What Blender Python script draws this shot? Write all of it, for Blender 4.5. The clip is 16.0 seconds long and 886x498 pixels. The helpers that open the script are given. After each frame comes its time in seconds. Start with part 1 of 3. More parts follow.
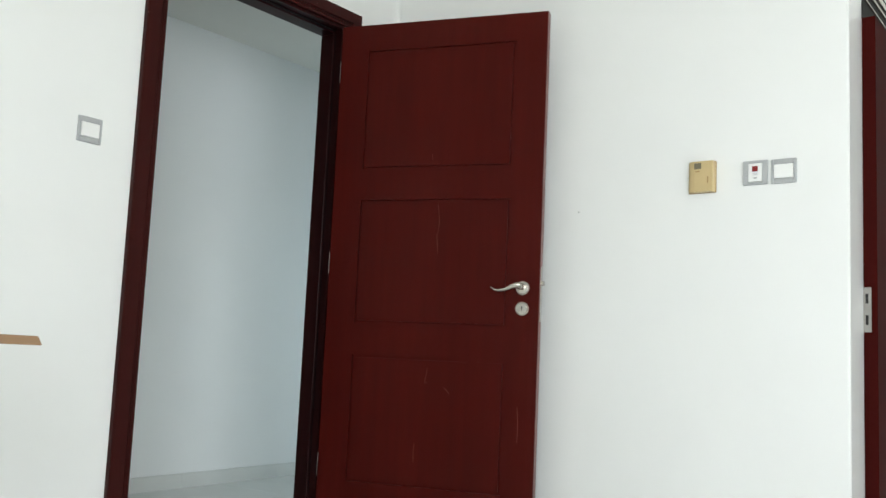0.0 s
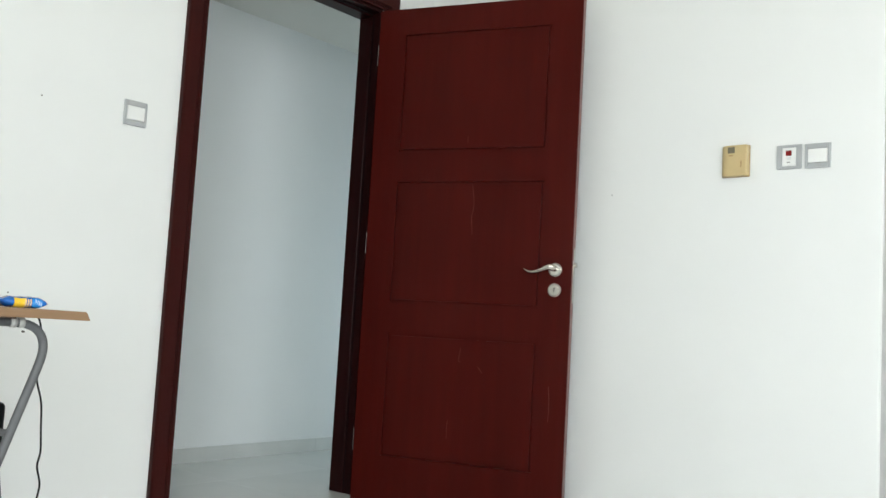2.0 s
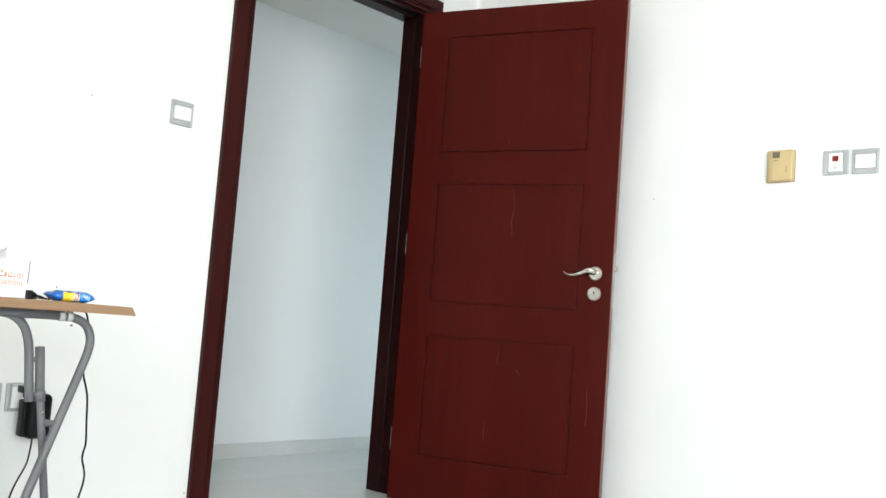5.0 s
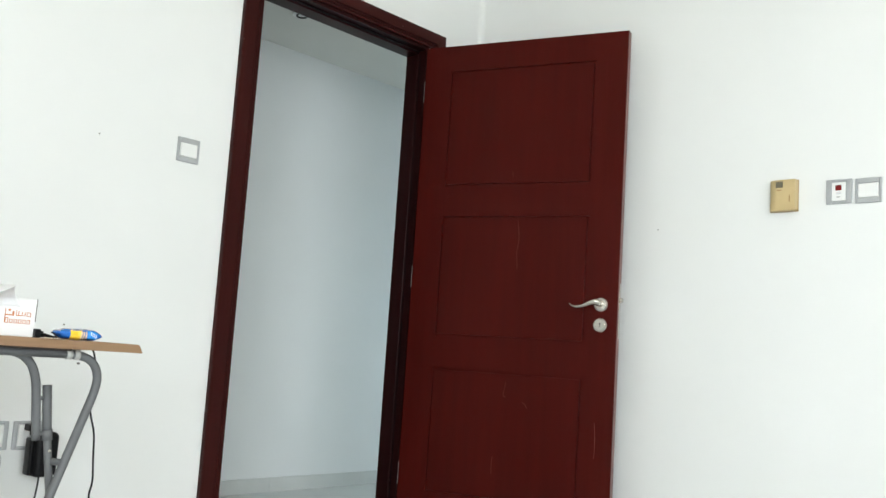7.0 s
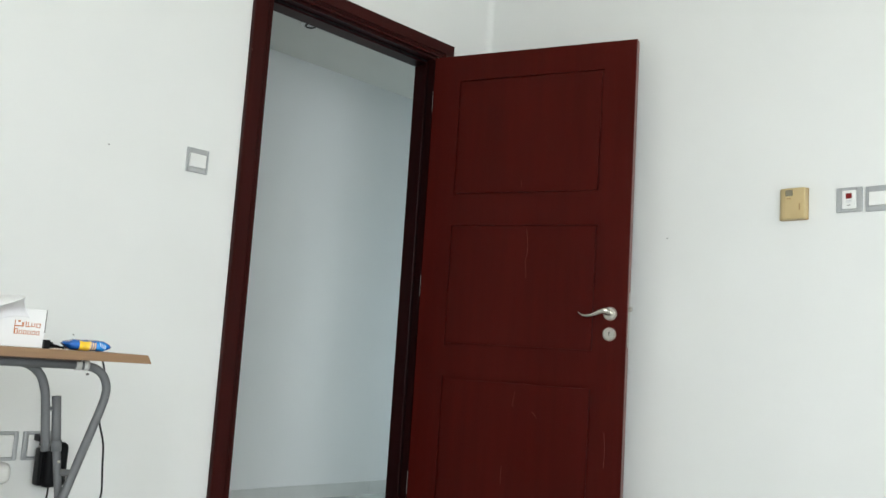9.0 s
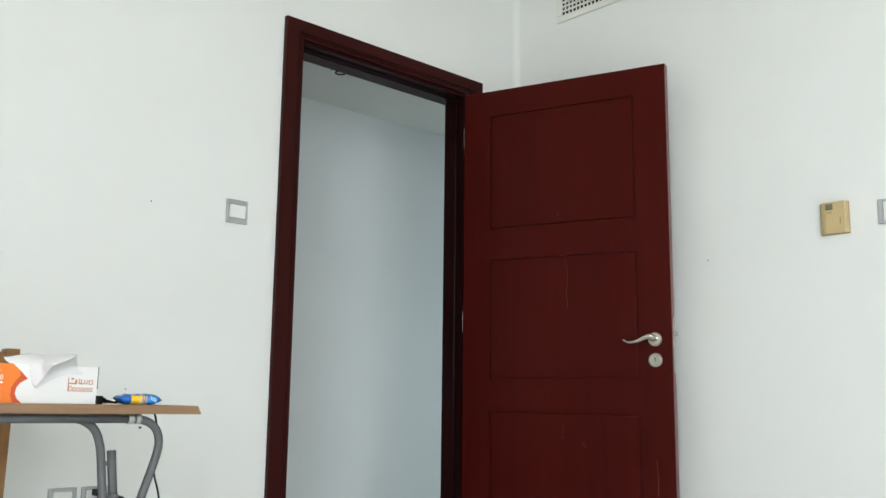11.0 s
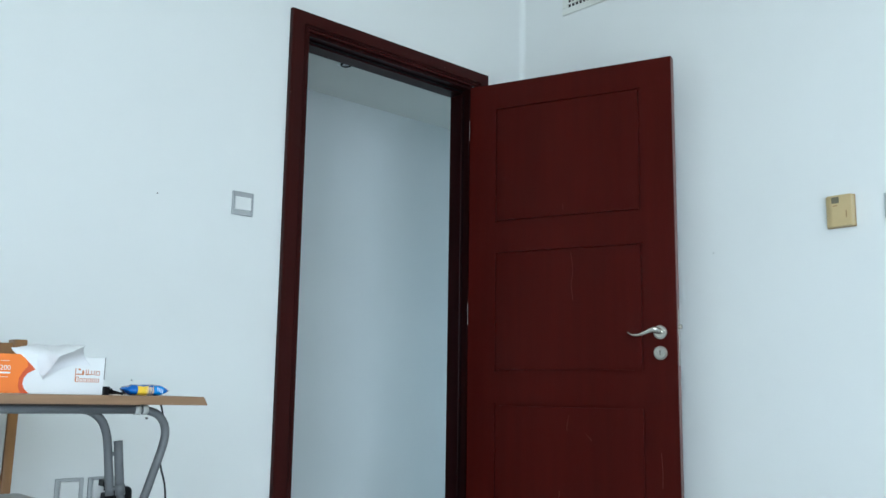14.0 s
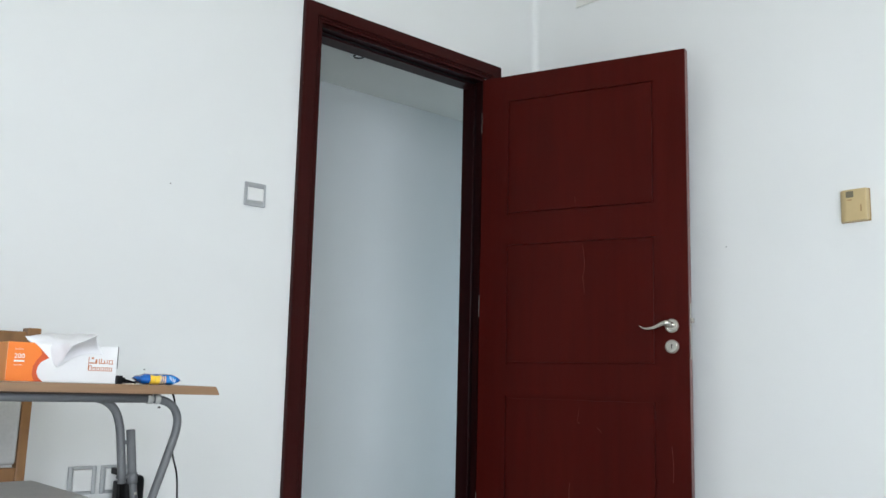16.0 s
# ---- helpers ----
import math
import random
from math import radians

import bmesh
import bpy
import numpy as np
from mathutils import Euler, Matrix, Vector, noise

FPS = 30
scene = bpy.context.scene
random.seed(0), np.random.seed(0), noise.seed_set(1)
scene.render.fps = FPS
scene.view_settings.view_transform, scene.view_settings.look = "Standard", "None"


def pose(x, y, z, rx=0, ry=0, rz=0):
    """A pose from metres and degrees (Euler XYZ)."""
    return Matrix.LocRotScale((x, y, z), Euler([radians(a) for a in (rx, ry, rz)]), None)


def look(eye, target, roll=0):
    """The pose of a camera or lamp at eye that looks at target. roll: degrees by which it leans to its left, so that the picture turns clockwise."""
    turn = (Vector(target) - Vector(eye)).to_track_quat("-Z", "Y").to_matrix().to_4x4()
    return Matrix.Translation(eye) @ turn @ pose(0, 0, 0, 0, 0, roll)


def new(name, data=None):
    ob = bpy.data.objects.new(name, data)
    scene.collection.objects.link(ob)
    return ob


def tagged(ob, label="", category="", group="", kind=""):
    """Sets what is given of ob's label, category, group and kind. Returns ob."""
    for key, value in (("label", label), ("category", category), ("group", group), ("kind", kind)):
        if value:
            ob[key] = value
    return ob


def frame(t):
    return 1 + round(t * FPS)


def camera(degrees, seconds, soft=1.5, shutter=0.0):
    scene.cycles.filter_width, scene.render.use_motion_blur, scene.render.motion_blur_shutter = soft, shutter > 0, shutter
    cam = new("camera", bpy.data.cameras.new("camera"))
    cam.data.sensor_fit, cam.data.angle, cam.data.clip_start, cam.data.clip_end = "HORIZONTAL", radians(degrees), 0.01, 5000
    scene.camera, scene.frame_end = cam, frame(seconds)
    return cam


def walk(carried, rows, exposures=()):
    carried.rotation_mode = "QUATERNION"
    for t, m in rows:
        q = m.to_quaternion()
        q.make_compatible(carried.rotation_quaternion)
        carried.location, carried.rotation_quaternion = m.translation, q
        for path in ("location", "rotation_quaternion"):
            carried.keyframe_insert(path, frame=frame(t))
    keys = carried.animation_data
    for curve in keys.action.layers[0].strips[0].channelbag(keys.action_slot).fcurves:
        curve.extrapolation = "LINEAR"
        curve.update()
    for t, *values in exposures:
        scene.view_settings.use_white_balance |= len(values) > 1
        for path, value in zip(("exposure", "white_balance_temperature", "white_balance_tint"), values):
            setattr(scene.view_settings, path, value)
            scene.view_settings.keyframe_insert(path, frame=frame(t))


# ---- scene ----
# ---- camera ----
cam = camera(52.93, 16.0)


def aim(yaw, pitch, roll, x, y, z):
    a, b = radians(yaw), radians(pitch)
    way = Vector((math.cos(a) * math.cos(b), math.sin(a) * math.cos(b), math.sin(b)))
    return look((x, y, z), Vector((x, y, z)) + way, roll)


# seconds, heading, tilt, lean, place
PATH = [
    (0.0, 37.712, 6.300, 2.582, -3.074, -2.716, 0.746),
    (0.5, 38.446, 6.971, 2.088, -3.107, -2.778, 0.751),
    (1.0, 39.242, 6.081, 2.652, -3.106, -2.780, 0.751),
    (1.5, 39.767, 5.340, 3.077, -3.108, -2.778, 0.750),
    (2.0, 40.328, 4.805, 3.300, -3.106, -2.778, 0.751),
    (2.5, 40.966, 3.941, 3.869, -3.106, -2.778, 0.747),
    (3.0, 42.241, 2.022, 5.163, -3.106, -2.776, 0.747),
    (3.2, 42.692, 1.539, 5.756, -3.107, -2.765, 0.746),
    (3.5, 42.961, 2.398, 5.562, -3.108, -2.779, 0.744),
    (4.0, 42.783, 3.905, 4.736, -3.110, -2.779, 0.747),
    (4.2, 42.721, 4.409, 4.440, -3.111, -2.781, 0.747),
    (6.3, 43.185, 5.177, 4.279, -3.114, -2.786, 0.755),
    (6.5, 43.158, 5.721, 4.042, -3.116, -2.791, 0.756),
    (7.0, 43.392, 6.742, 3.746, -3.119, -2.791, 0.755),
    (7.5, 43.584, 7.295, 3.619, -3.123, -2.793, 0.757),
    (8.0, 43.841, 7.262, 3.688, -3.121, -2.795, 0.755),
    (8.2, 43.879, 6.844, 3.923, -3.116, -2.790, 0.756),
    (10.3, 45.428, 8.767, 1.657, -3.122, -2.810, 0.763),
    (10.5, 45.957, 9.066, 1.290, -3.123, -2.814, 0.762),
    (11.0, 46.811, 9.349, 0.705, -3.123, -2.813, 0.763),
    (11.5, 47.527, 9.780, 0.111, -3.124, -2.817, 0.763),
    (12.0, 48.012, 9.283, 0.371, -3.127, -2.815, 0.764),
    (12.5, 48.175, 8.760, 0.658, -3.125, -2.815, 0.762),
    (13.0, 48.092, 8.755, 0.753, -3.125, -2.816, 0.763),
    (13.5, 48.007, 9.143, 0.658, -3.125, -2.815, 0.762),
    (14.0, 47.121, 8.884, 0.877, -3.126, -2.814, 0.761),
    (14.5, 47.157, 9.213, 0.743, -3.126, -2.815, 0.764),
    (15.0, 47.506, 8.871, 1.065, -3.126, -2.813, 0.764),
    (15.5, 47.907, 8.323, 1.437, -3.126, -2.811, 0.760),
    (16.0, 47.859, 8.372, 1.342, -3.126, -2.813, 0.760),
]
EXPOSURES = [
    (0.0, 0.06, 6500, 8), (2.0, 0.06, 6500, 8), (2.5, 0.15, 6500, 8), (3.0, 0.36, 6500, 11), (3.5, 0.48, 6500, 10),
    (4.0, 0.58, 6500, 10), (6.5, 0.32, 6500, 9), (7.0, 0.2, 6500, 8), (7.5, 0.08, 6500, 8), (8.0, 0.0, 6500, 8), (10.5, -0.08, 6500, 8),
    (11.5, -0.08, 6450, 8), (12.0, -0.08, 6150, 8), (12.5, -0.1, 5890, 11), (13.0, -0.1, 5850, 10), (13.5, -0.15, 5580, 4), (14.0, -0.18, 5500, 2), (14.5, -0.08, 6170, 10), (16.0, -0.1, 6100, 11),
]
walk(cam, [(r[0], aim(*r[1:])) for r in PATH], EXPOSURES)

# ---- world and light ----
world = bpy.data.worlds.new("sky")
scene.world = world
world.use_nodes = True
wn = world.node_tree
sky = wn.nodes.new("ShaderNodeTexSky")
sky.sky_type, sky.sun_disc = "NISHITA", False
sky.sun_elevation, sky.sun_rotation = radians(55), radians(90)
wn.links.new(sky.outputs[0], wn.nodes["Background"].inputs[0])
wn.nodes["Background"].inputs[1].default_value = 0.1

sun = new("sun", bpy.data.lights.new("sun", "SUN"))
sun.data.energy, sun.data.angle, sun.data.color = 2.5, radians(0.5), (1.0, 0.95, 0.88)
sun.matrix_world = look((8, 0, 11.4), (0, 0, 0))


def window_lamp(name, eye, target, wide, high, watts, colour):
    lamp = new(name, bpy.data.lights.new(name, "AREA"))
    lamp.data.shape, lamp.data.size, lamp.data.size_y = "RECTANGLE", wide, high
    lamp.data.energy, lamp.data.color = watts, colour
    lamp.matrix_world = look(eye, target)


window_lamp("daylight_room", (-2.95, -5.03, 1.12), (-2.95, 0, -1.1), 2.3, 1.9, 68, (0.915, 0.965, 1.0))
# added fill from the unseen west side, evens out east and north walls
window_lamp("daylight_west", (-4.63, -3.9, 1.65), (0, -3.9, 0.2), 1.5, 1.7, 89, (0.915, 0.965, 1.0))
# added bluish fill at the hall's unseen east end, lifts the hall
window_lamp("daylight_hall", (2.15, 0.57, 0.95), (0, 0.57, 0.45), 0.7, 1.3, 10, (0.66, 0.89, 1.0))


# ---- materials ----
def mat(name, colour, rough=0.5, metal=0.0, coat=0.0, spread=0.08, grain=8.0, bump=0.0, bump_scale=60.0, stretch=(1, 1, 1), second=None, spec=0.5):
    m = bpy.data.materials.new(name)
    m.use_nodes = True
    nt = m.node_tree
    b = nt.nodes["Principled BSDF"]
    b.inputs["Metallic"].default_value = metal
    b.inputs["Coat Weight"].default_value = coat
    b.inputs["Coat Roughness"].default_value = 0.15
    b.inputs["Specular IOR Level"].default_value = spec
    tc = nt.nodes.new("ShaderNodeTexCoord")
    mp = nt.nodes.new("ShaderNodeMapping")
    mp.inputs["Scale"].default_value = stretch
    nt.links.new(tc.outputs["Object"], mp.inputs["Vector"])
    n1, n2 = nt.nodes.new("ShaderNodeTexNoise"), nt.nodes.new("ShaderNodeTexNoise")
    for n, s, d in ((n1, grain, 6), (n2, grain * 0.13, 3)):
        n.inputs["Scale"].default_value, n.inputs["Detail"].default_value = s, d
        nt.links.new(mp.outputs[0], n.inputs["Vector"])
    mix = nt.nodes.new("ShaderNodeMix")
    mix.data_type = "FLOAT"
    mix.inputs["Factor"].default_value = 0.5
    nt.links.new(n1.outputs[0], mix.inputs["A"])
    nt.links.new(n2.outputs[0], mix.inputs["B"])
    ramp = nt.nodes.new("ShaderNodeValToRGB")
    c2 = second or tuple(c * (1 + spread) for c in colour)
    c1 = colour if second else tuple(c * (1 - spread) for c in colour)
    ramp.color_ramp.elements[0].position, ramp.color_ramp.elements[1].position = 0.35, 0.65
    ramp.color_ramp.elements[0].color, ramp.color_ramp.elements[1].color = (*c1, 1), (*c2, 1)
    nt.links.new(mix.outputs["Result"], ramp.inputs[0])
    nt.links.new(ramp.outputs[0], b.inputs["Base Color"])
    mr = nt.nodes.new("ShaderNodeMapRange")
    mr.inputs["To Min"].default_value, mr.inputs["To Max"].default_value = rough * 0.85, min(1, rough * 1.15)
    nt.links.new(n2.outputs[0], mr.inputs["Value"])
    nt.links.new(mr.outputs[0], b.inputs["Roughness"])
    if bump:
        n3 = nt.nodes.new("ShaderNodeTexNoise")
        n3.inputs["Scale"].default_value, n3.inputs["Detail"].default_value = bump_scale, 4
        nt.links.new(mp.outputs[0], n3.inputs["Vector"])
        bp = nt.nodes.new("ShaderNodeBump")
        bp.inputs["Strength"].default_value, bp.inputs["Distance"].default_value = bump, 0.002
        nt.links.new(n3.outputs[0], bp.inputs["Height"])
        nt.links.new(bp.outputs[0], b.inputs["Normal"])
    return m


PAINT = mat("white wall paint", (0.797, 0.803, 0.786), 0.6, spread=0.015, grain=3, bump=0.12, bump_scale=35)
HALL_PAINT = mat("white hall paint", (0.775, 0.788, 0.782), 0.6, spread=0.015, grain=3, bump=0.1, bump_scale=35)
CEILING = mat("ceiling paint", (0.78, 0.735, 0.625), 0.8, spread=0.02, grain=4)
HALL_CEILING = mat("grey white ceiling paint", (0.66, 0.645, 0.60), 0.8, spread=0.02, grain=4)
WOOD = mat("mahogany stain", (0.053, 0.0044, 0.0030), 0.3, spread=0.17, grain=5, stretch=(6, 6, 0.4), bump=0.03, bump_scale=30, spec=0.085)
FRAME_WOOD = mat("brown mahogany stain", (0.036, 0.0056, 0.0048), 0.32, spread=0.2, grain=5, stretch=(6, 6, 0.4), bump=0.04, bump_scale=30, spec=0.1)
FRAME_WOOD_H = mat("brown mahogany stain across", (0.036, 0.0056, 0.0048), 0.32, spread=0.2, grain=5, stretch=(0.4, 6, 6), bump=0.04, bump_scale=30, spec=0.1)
MATT_WOOD = mat("matt mahogany stain", (0.040, 0.0040, 0.0030), 0.6, spread=0.12, grain=5, stretch=(6, 6, 0.4), bump=0.03, bump_scale=30, spec=0.03)
# lining and stops: the reveal's shade is put into this near-black colour
SHADED_LINING = mat("lining stain with shade in it", (0.018, 0.0028, 0.0028), 0.34, spread=0.2, grain=5, stretch=(6, 6, 0.6), bump=0.03, bump_scale=30, spec=0.09)
EDGE_WOOD = mat("worn door edge", (0.16, 0.07, 0.06), 0.4, spread=0.25, grain=10, stretch=(4, 4, 1))
SCRATCH = mat("scratched varnish", (0.13, 0.034, 0.024), 0.6, spread=0.2, grain=60)
STEEL = mat("brushed nickel", (0.62, 0.59, 0.54), 0.2, metal=1.0, spread=0.06, grain=40)
SATIN = mat("satin nickel", (0.44, 0.41, 0.37), 0.3, metal=1.0, spread=0.05, grain=30)
DULL_STEEL = mat("dull grey steel", (0.30, 0.29, 0.27), 0.5, metal=0.9, spread=0.1, grain=30)
DUCT = mat("dusty duct", (0.022, 0.017, 0.014), 0.9, spread=0.3, grain=30)
NEAR_BLACK = mat("near black for recesses and shade", (0.012, 0.011, 0.010), 0.8)
TILE = mat("pale floor tile", (0.63, 0.64, 0.62), 0.24, spread=0.03, grain=5, bump=0.02, bump_scale=12)
GROUT = mat("grey grout", (0.62, 0.63, 0.61), 0.4, spread=0.05)
SKIRT = mat("pale skirting tile", (0.60, 0.61, 0.59), 0.28, spread=0.05, grain=7)
GREY_PLASTIC = mat("grey switch frame", (0.46, 0.47, 0.48), 0.3, spread=0.06, grain=20, metal=0.35)
WHITE_PLASTIC = mat("white switch rocker", (0.80, 0.80, 0.78), 0.3, spread=0.02, grain=20)
RED_LENS = mat("red indicator", (0.20, 0.012, 0.012), 0.2)
BEIGE = mat("aged beige plastic", (0.53, 0.405, 0.205), 0.45, spread=0.08, grain=14)
BEIGE_DARK = mat("browned plastic", (0.34, 0.21, 0.08), 0.5, spread=0.1, grain=14)
LCD = mat("grey display", (0.17, 0.15, 0.10), 0.25)
BOARD = mat("wood laminate", (0.25, 0.145, 0.075), 0.45, spread=0.18, grain=12, stretch=(0.6, 6, 6))
BOARD_UNDER = mat("dark board underside", (0.07, 0.05, 0.04), 0.8, spread=0.15)
TUBE = mat("grey painted steel tube", (0.115, 0.118, 0.122), 0.55, spread=0.1, grain=25, bump=0.05, bump_scale=90)
CLEAR_GREY = mat("grey nylon clip", (0.42, 0.42, 0.40), 0.4, spread=0.08, grain=30)
BLACK = mat("black plastic", (0.006, 0.006, 0.007), 0.35, spread=0.2, grain=30, spec=0.13)
CARD = mat("white carton", (0.80, 0.79, 0.78), 0.5, spread=0.015, grain=20)
ORANGE = mat("orange print", (0.85, 0.20, 0.012), 0.42, spread=0.03, grain=12)
DEEP_ORANGE = mat("deep orange print", (0.62, 0.085, 0.012), 0.42, spread=0.03, grain=12)
TAN_PRINT = mat("pale orange print", (0.80, 0.30, 0.06), 0.45, spread=0.05, grain=12)
LOGO = mat("rust print", (0.55, 0.20, 0.08), 0.5)
TISSUE = mat("white tissue", (0.80, 0.79, 0.80), 0.9, spread=0.015, grain=30, bump=0.2, bump_scale=120)
BLUE = mat("blue foil", (0.004, 0.105, 0.42), 0.22, spread=0.25, grain=40, bump=0.5, bump_scale=60, coat=0.3)
SKY_PRINT = mat("light blue foil print", (0.012, 0.20, 0.58), 0.25, spread=0.2, grain=40, bump=0.4, bump_scale=60, coat=0.3)
YELLOW = mat("yellow print", (0.82, 0.52, 0.03), 0.3, spread=0.1, grain=40)
PALE_PRINT = mat("pale print", (0.62, 0.75, 0.85), 0.3)
CREAM_PRINT = mat("biscuit print", (0.70, 0.50, 0.28), 0.35, spread=0.1, grain=60)
CHAIR_WOOD = mat("oiled teak", (0.26, 0.125, 0.040), 0.4, spread=0.25, grain=9, stretch=(5, 5, 0.8), bump=0.04, bump_scale=40)
FABRIC = mat("grey upholstery", (0.52, 0.51, 0.485), 0.9, spread=0.06, grain=120, bump=0.4, bump_scale=500)
VENT_PAINT = mat("ivory vent enamel", (0.76, 0.76, 0.71), 0.45, spread=0.02, grain=10)
ALU = mat("white window frame", (0.75, 0.76, 0.76), 0.35, spread=0.02)
CRUMB = mat("pale crumbs", (0.7, 0.62, 0.5), 0.9)
GROUND = mat("pale paving outside", (0.40, 0.38, 0.34), 0.9, spread=0.1, grain=2)
MARK = mat("dark nail mark", (0.14, 0.13, 0.12), 0.8)

GLASS = bpy.data.materials.new("window glass")
GLASS.use_nodes = True
_g = GLASS.node_tree.nodes["Principled BSDF"]
_g.inputs["Transmission Weight"].default_value, _g.inputs["Roughness"].default_value, _g.inputs["IOR"].default_value = 1.0, 0.0, 1.45


# ---- mesh helpers ----
def link_mesh(name, bm, material, smooth=False):
    me = bpy.data.meshes.new(name)
    bmesh.ops.recalc_face_normals(bm, faces=bm.faces)
    bm.to_mesh(me)
    bm.free()
    for f in me.polygons:
        f.use_smooth = smooth
    for m in (material if isinstance(material, (list, tuple)) else (material,)):
        me.materials.append(m)
    return new(name, me)


def part(name, bm, material, parent, label="", smooth=False):
    ob = link_mesh(name, bm, material, smooth)
    ob.parent = parent
    return tagged(ob, label) if label else ob


def thing(name, m, label, category, group="", kind=""):
    ob = new(name)
    ob.empty_display_size = 0.1
    ob.matrix_world = m
    return tagged(ob, label, category, group, kind)


def bx(bm, x0, x1, y0, y1, z0, z1, bev=0.0, seg=2):
    r = bmesh.ops.create_cube(bm, size=1.0, matrix=Matrix.Translation(((x0 + x1) / 2, (y0 + y1) / 2, (z0 + z1) / 2)) @ Matrix.Diagonal((abs(x1 - x0), abs(y1 - y0), abs(z1 - z0), 1)))
    if bev:
        edges = list({e for v in r["verts"] for e in v.link_edges})
        bmesh.ops.bevel(bm, geom=edges, offset=bev, segments=seg, affect="EDGES", profile=0.6)
    return bm


def box(x0, x1, y0, y1, z0, z1, bev=0.0, seg=2):
    return bx(bmesh.new(), x0, x1, y0, y1, z0, z1, bev, seg)


def smooth_path(pts, n=8):
    p = [Vector(q) for q in pts]
    p = [p[0] * 2 - p[1]] + p + [p[-1] * 2 - p[-2]]
    out = []
    for i in range(1, len(p) - 2):
        for k in range(n):
            t = k / n
            a, b, c, d = p[i - 1], p[i], p[i + 1], p[i + 2]
            out.append(0.5 * ((2 * b) + (c - a) * t + (2 * a - 5 * b + 4 * c - d) * t * t + (3 * b - a - 3 * c + d) * t ** 3))
    out.append(p[-2])
    return out


def tube(bm, pts, r, n=12, flat=1.0):
    """A round bar along pts; r may be a list of radii."""
    pts = [Vector(q) for q in pts]
    rings, up = [], None
    for i, p in enumerate(pts):
        way = (pts[min(i + 1, len(pts) - 1)] - pts[max(i - 1, 0)]).normalized()
        if up is None:
            up = way.orthogonal().normalized()
        up = (up - way * up.dot(way)).normalized()
        side = way.cross(up)
        rr = r[i] if isinstance(r, (list, tuple)) else r
        rings.append([bm.verts.new(p + rr * (math.cos(2 * math.pi * k / n) * up + flat * math.sin(2 * math.pi * k / n) * side)) for k in range(n)])
    for a, b in zip(rings, rings[1:]):
        for k in range(n):
            bm.faces.new((a[k], a[(k + 1) % n], b[(k + 1) % n], b[k]))
    bm.faces.new(rings[0][::-1])
    bm.faces.new(rings[-1])
    return bm


def slab(bm, outline, y0, y1):
    """A flat plate in the xz plane with the given outline, between two depths."""
    a = [bm.verts.new((x, y0, z)) for x, z in outline]
    b = [bm.verts.new((x, y1, z)) for x, z in outline]
    bm.faces.new(a)
    bm.faces.new(b[::-1])
    for i in range(len(a)):
        j = (i + 1) % len(a)
        bm.faces.new((a[i], b[i], b[j], a[j]))
    return bm


def disc(bm, centre, r, depth, axis="y", n=24, bev=0.0):
    turn = {"y": Matrix.Rotation(radians(90), 4, "X"), "x": Matrix.Rotation(radians(90), 4, "Y"), "z": Matrix.Identity(4)}[axis]
    res = bmesh.ops.create_cone(bm, cap_ends=True, segments=n, radius1=r, radius2=r, depth=depth, matrix=Matrix.Translation(centre) @ turn)
    if bev:
        edges = [e for e in {e for v in res["verts"] for e in v.link_edges} if any(len(f.verts) > 4 for f in e.link_faces)]
        bmesh.ops.bevel(bm, geom=edges, offset=bev, segments=2, affect="EDGES")
    return bm


def structure(name, bm, material, label, category):
    return tagged(link_mesh(name, bm, material), label, category, kind="structure")


# ---- the large structure ----
CEIL, WALL_T, END_Y = 2.95, 0.12, -2.005
WEST, SOUTH, FAR_E, HALL_N, HALL_C = -4.6, -5.0, 1.6, 1.015, 2.32
DOOR_L, DOOR_R, DOOR_H = -1.276, -0.345, 2.15

bm = bmesh.new()
bx(bm, WEST - 0.15, DOOR_L, 0, WALL_T, 0, CEIL)
bx(bm, DOOR_R, FAR_E + 0.15, 0, WALL_T, 0, CEIL)
bx(bm, DOOR_L, DOOR_R, 0, WALL_T, DOOR_H, CEIL)
wall_north = structure("wall_north", bm, PAINT, "smooth white painted plaster wall with a doorway", "wall")

GLOSS_PAINT = mat("glossy white enamel", (0.80, 0.80, 0.79), 0.14, spread=0.015, grain=6, bump=0.25, bump_scale=9)
wall_east = structure("wall_east", box(0, 0.18, END_Y, 0, 0, CEIL, 0.006, 2), PAINT, "smooth white painted plaster wall ending at a corner", "wall")

structure("wall_return", box(0.18, FAR_E, END_Y, END_Y + 0.15, 0, CEIL), PAINT, "white painted wall round the corner", "wall")
structure("wall_far_east", box(FAR_E, FAR_E + 0.15, SOUTH, 0, 0, CEIL), PAINT, "plain white painted wall", "wall")

bm = bmesh.new()
bx(bm, WEST - 0.15, WEST, SOUTH, -4.70, 0, CEIL)
bx(bm, WEST - 0.15, WEST, -3.10, 0, 0, CEIL)
bx(bm, WEST - 0.15, WEST, -4.70, -3.10, 0, 0.75)
bx(bm, WEST - 0.15, WEST, -4.70, -3.10, 2.55, CEIL)
structure("wall_west", bm, PAINT, "white painted wall with an added window", "wall")
bm = bmesh.new()
W0, W1, WZ0, WZ1 = -4.15, -1.75, 0.12, 2.12
bx(bm, WEST - 0.15, W0, SOUTH - 0.15, SOUTH, 0, CEIL)
bx(bm, W1, FAR_E + 0.15, SOUTH - 0.15, SOUTH, 0, CEIL)
bx(bm, W0, W1, SOUTH - 0.15, SOUTH, 0, WZ0)
bx(bm, W0, W1, SOUTH - 0.15, SOUTH, WZ1, CEIL)
structure("wall_south", bm, PAINT, "white painted wall with a wide window", "wall")
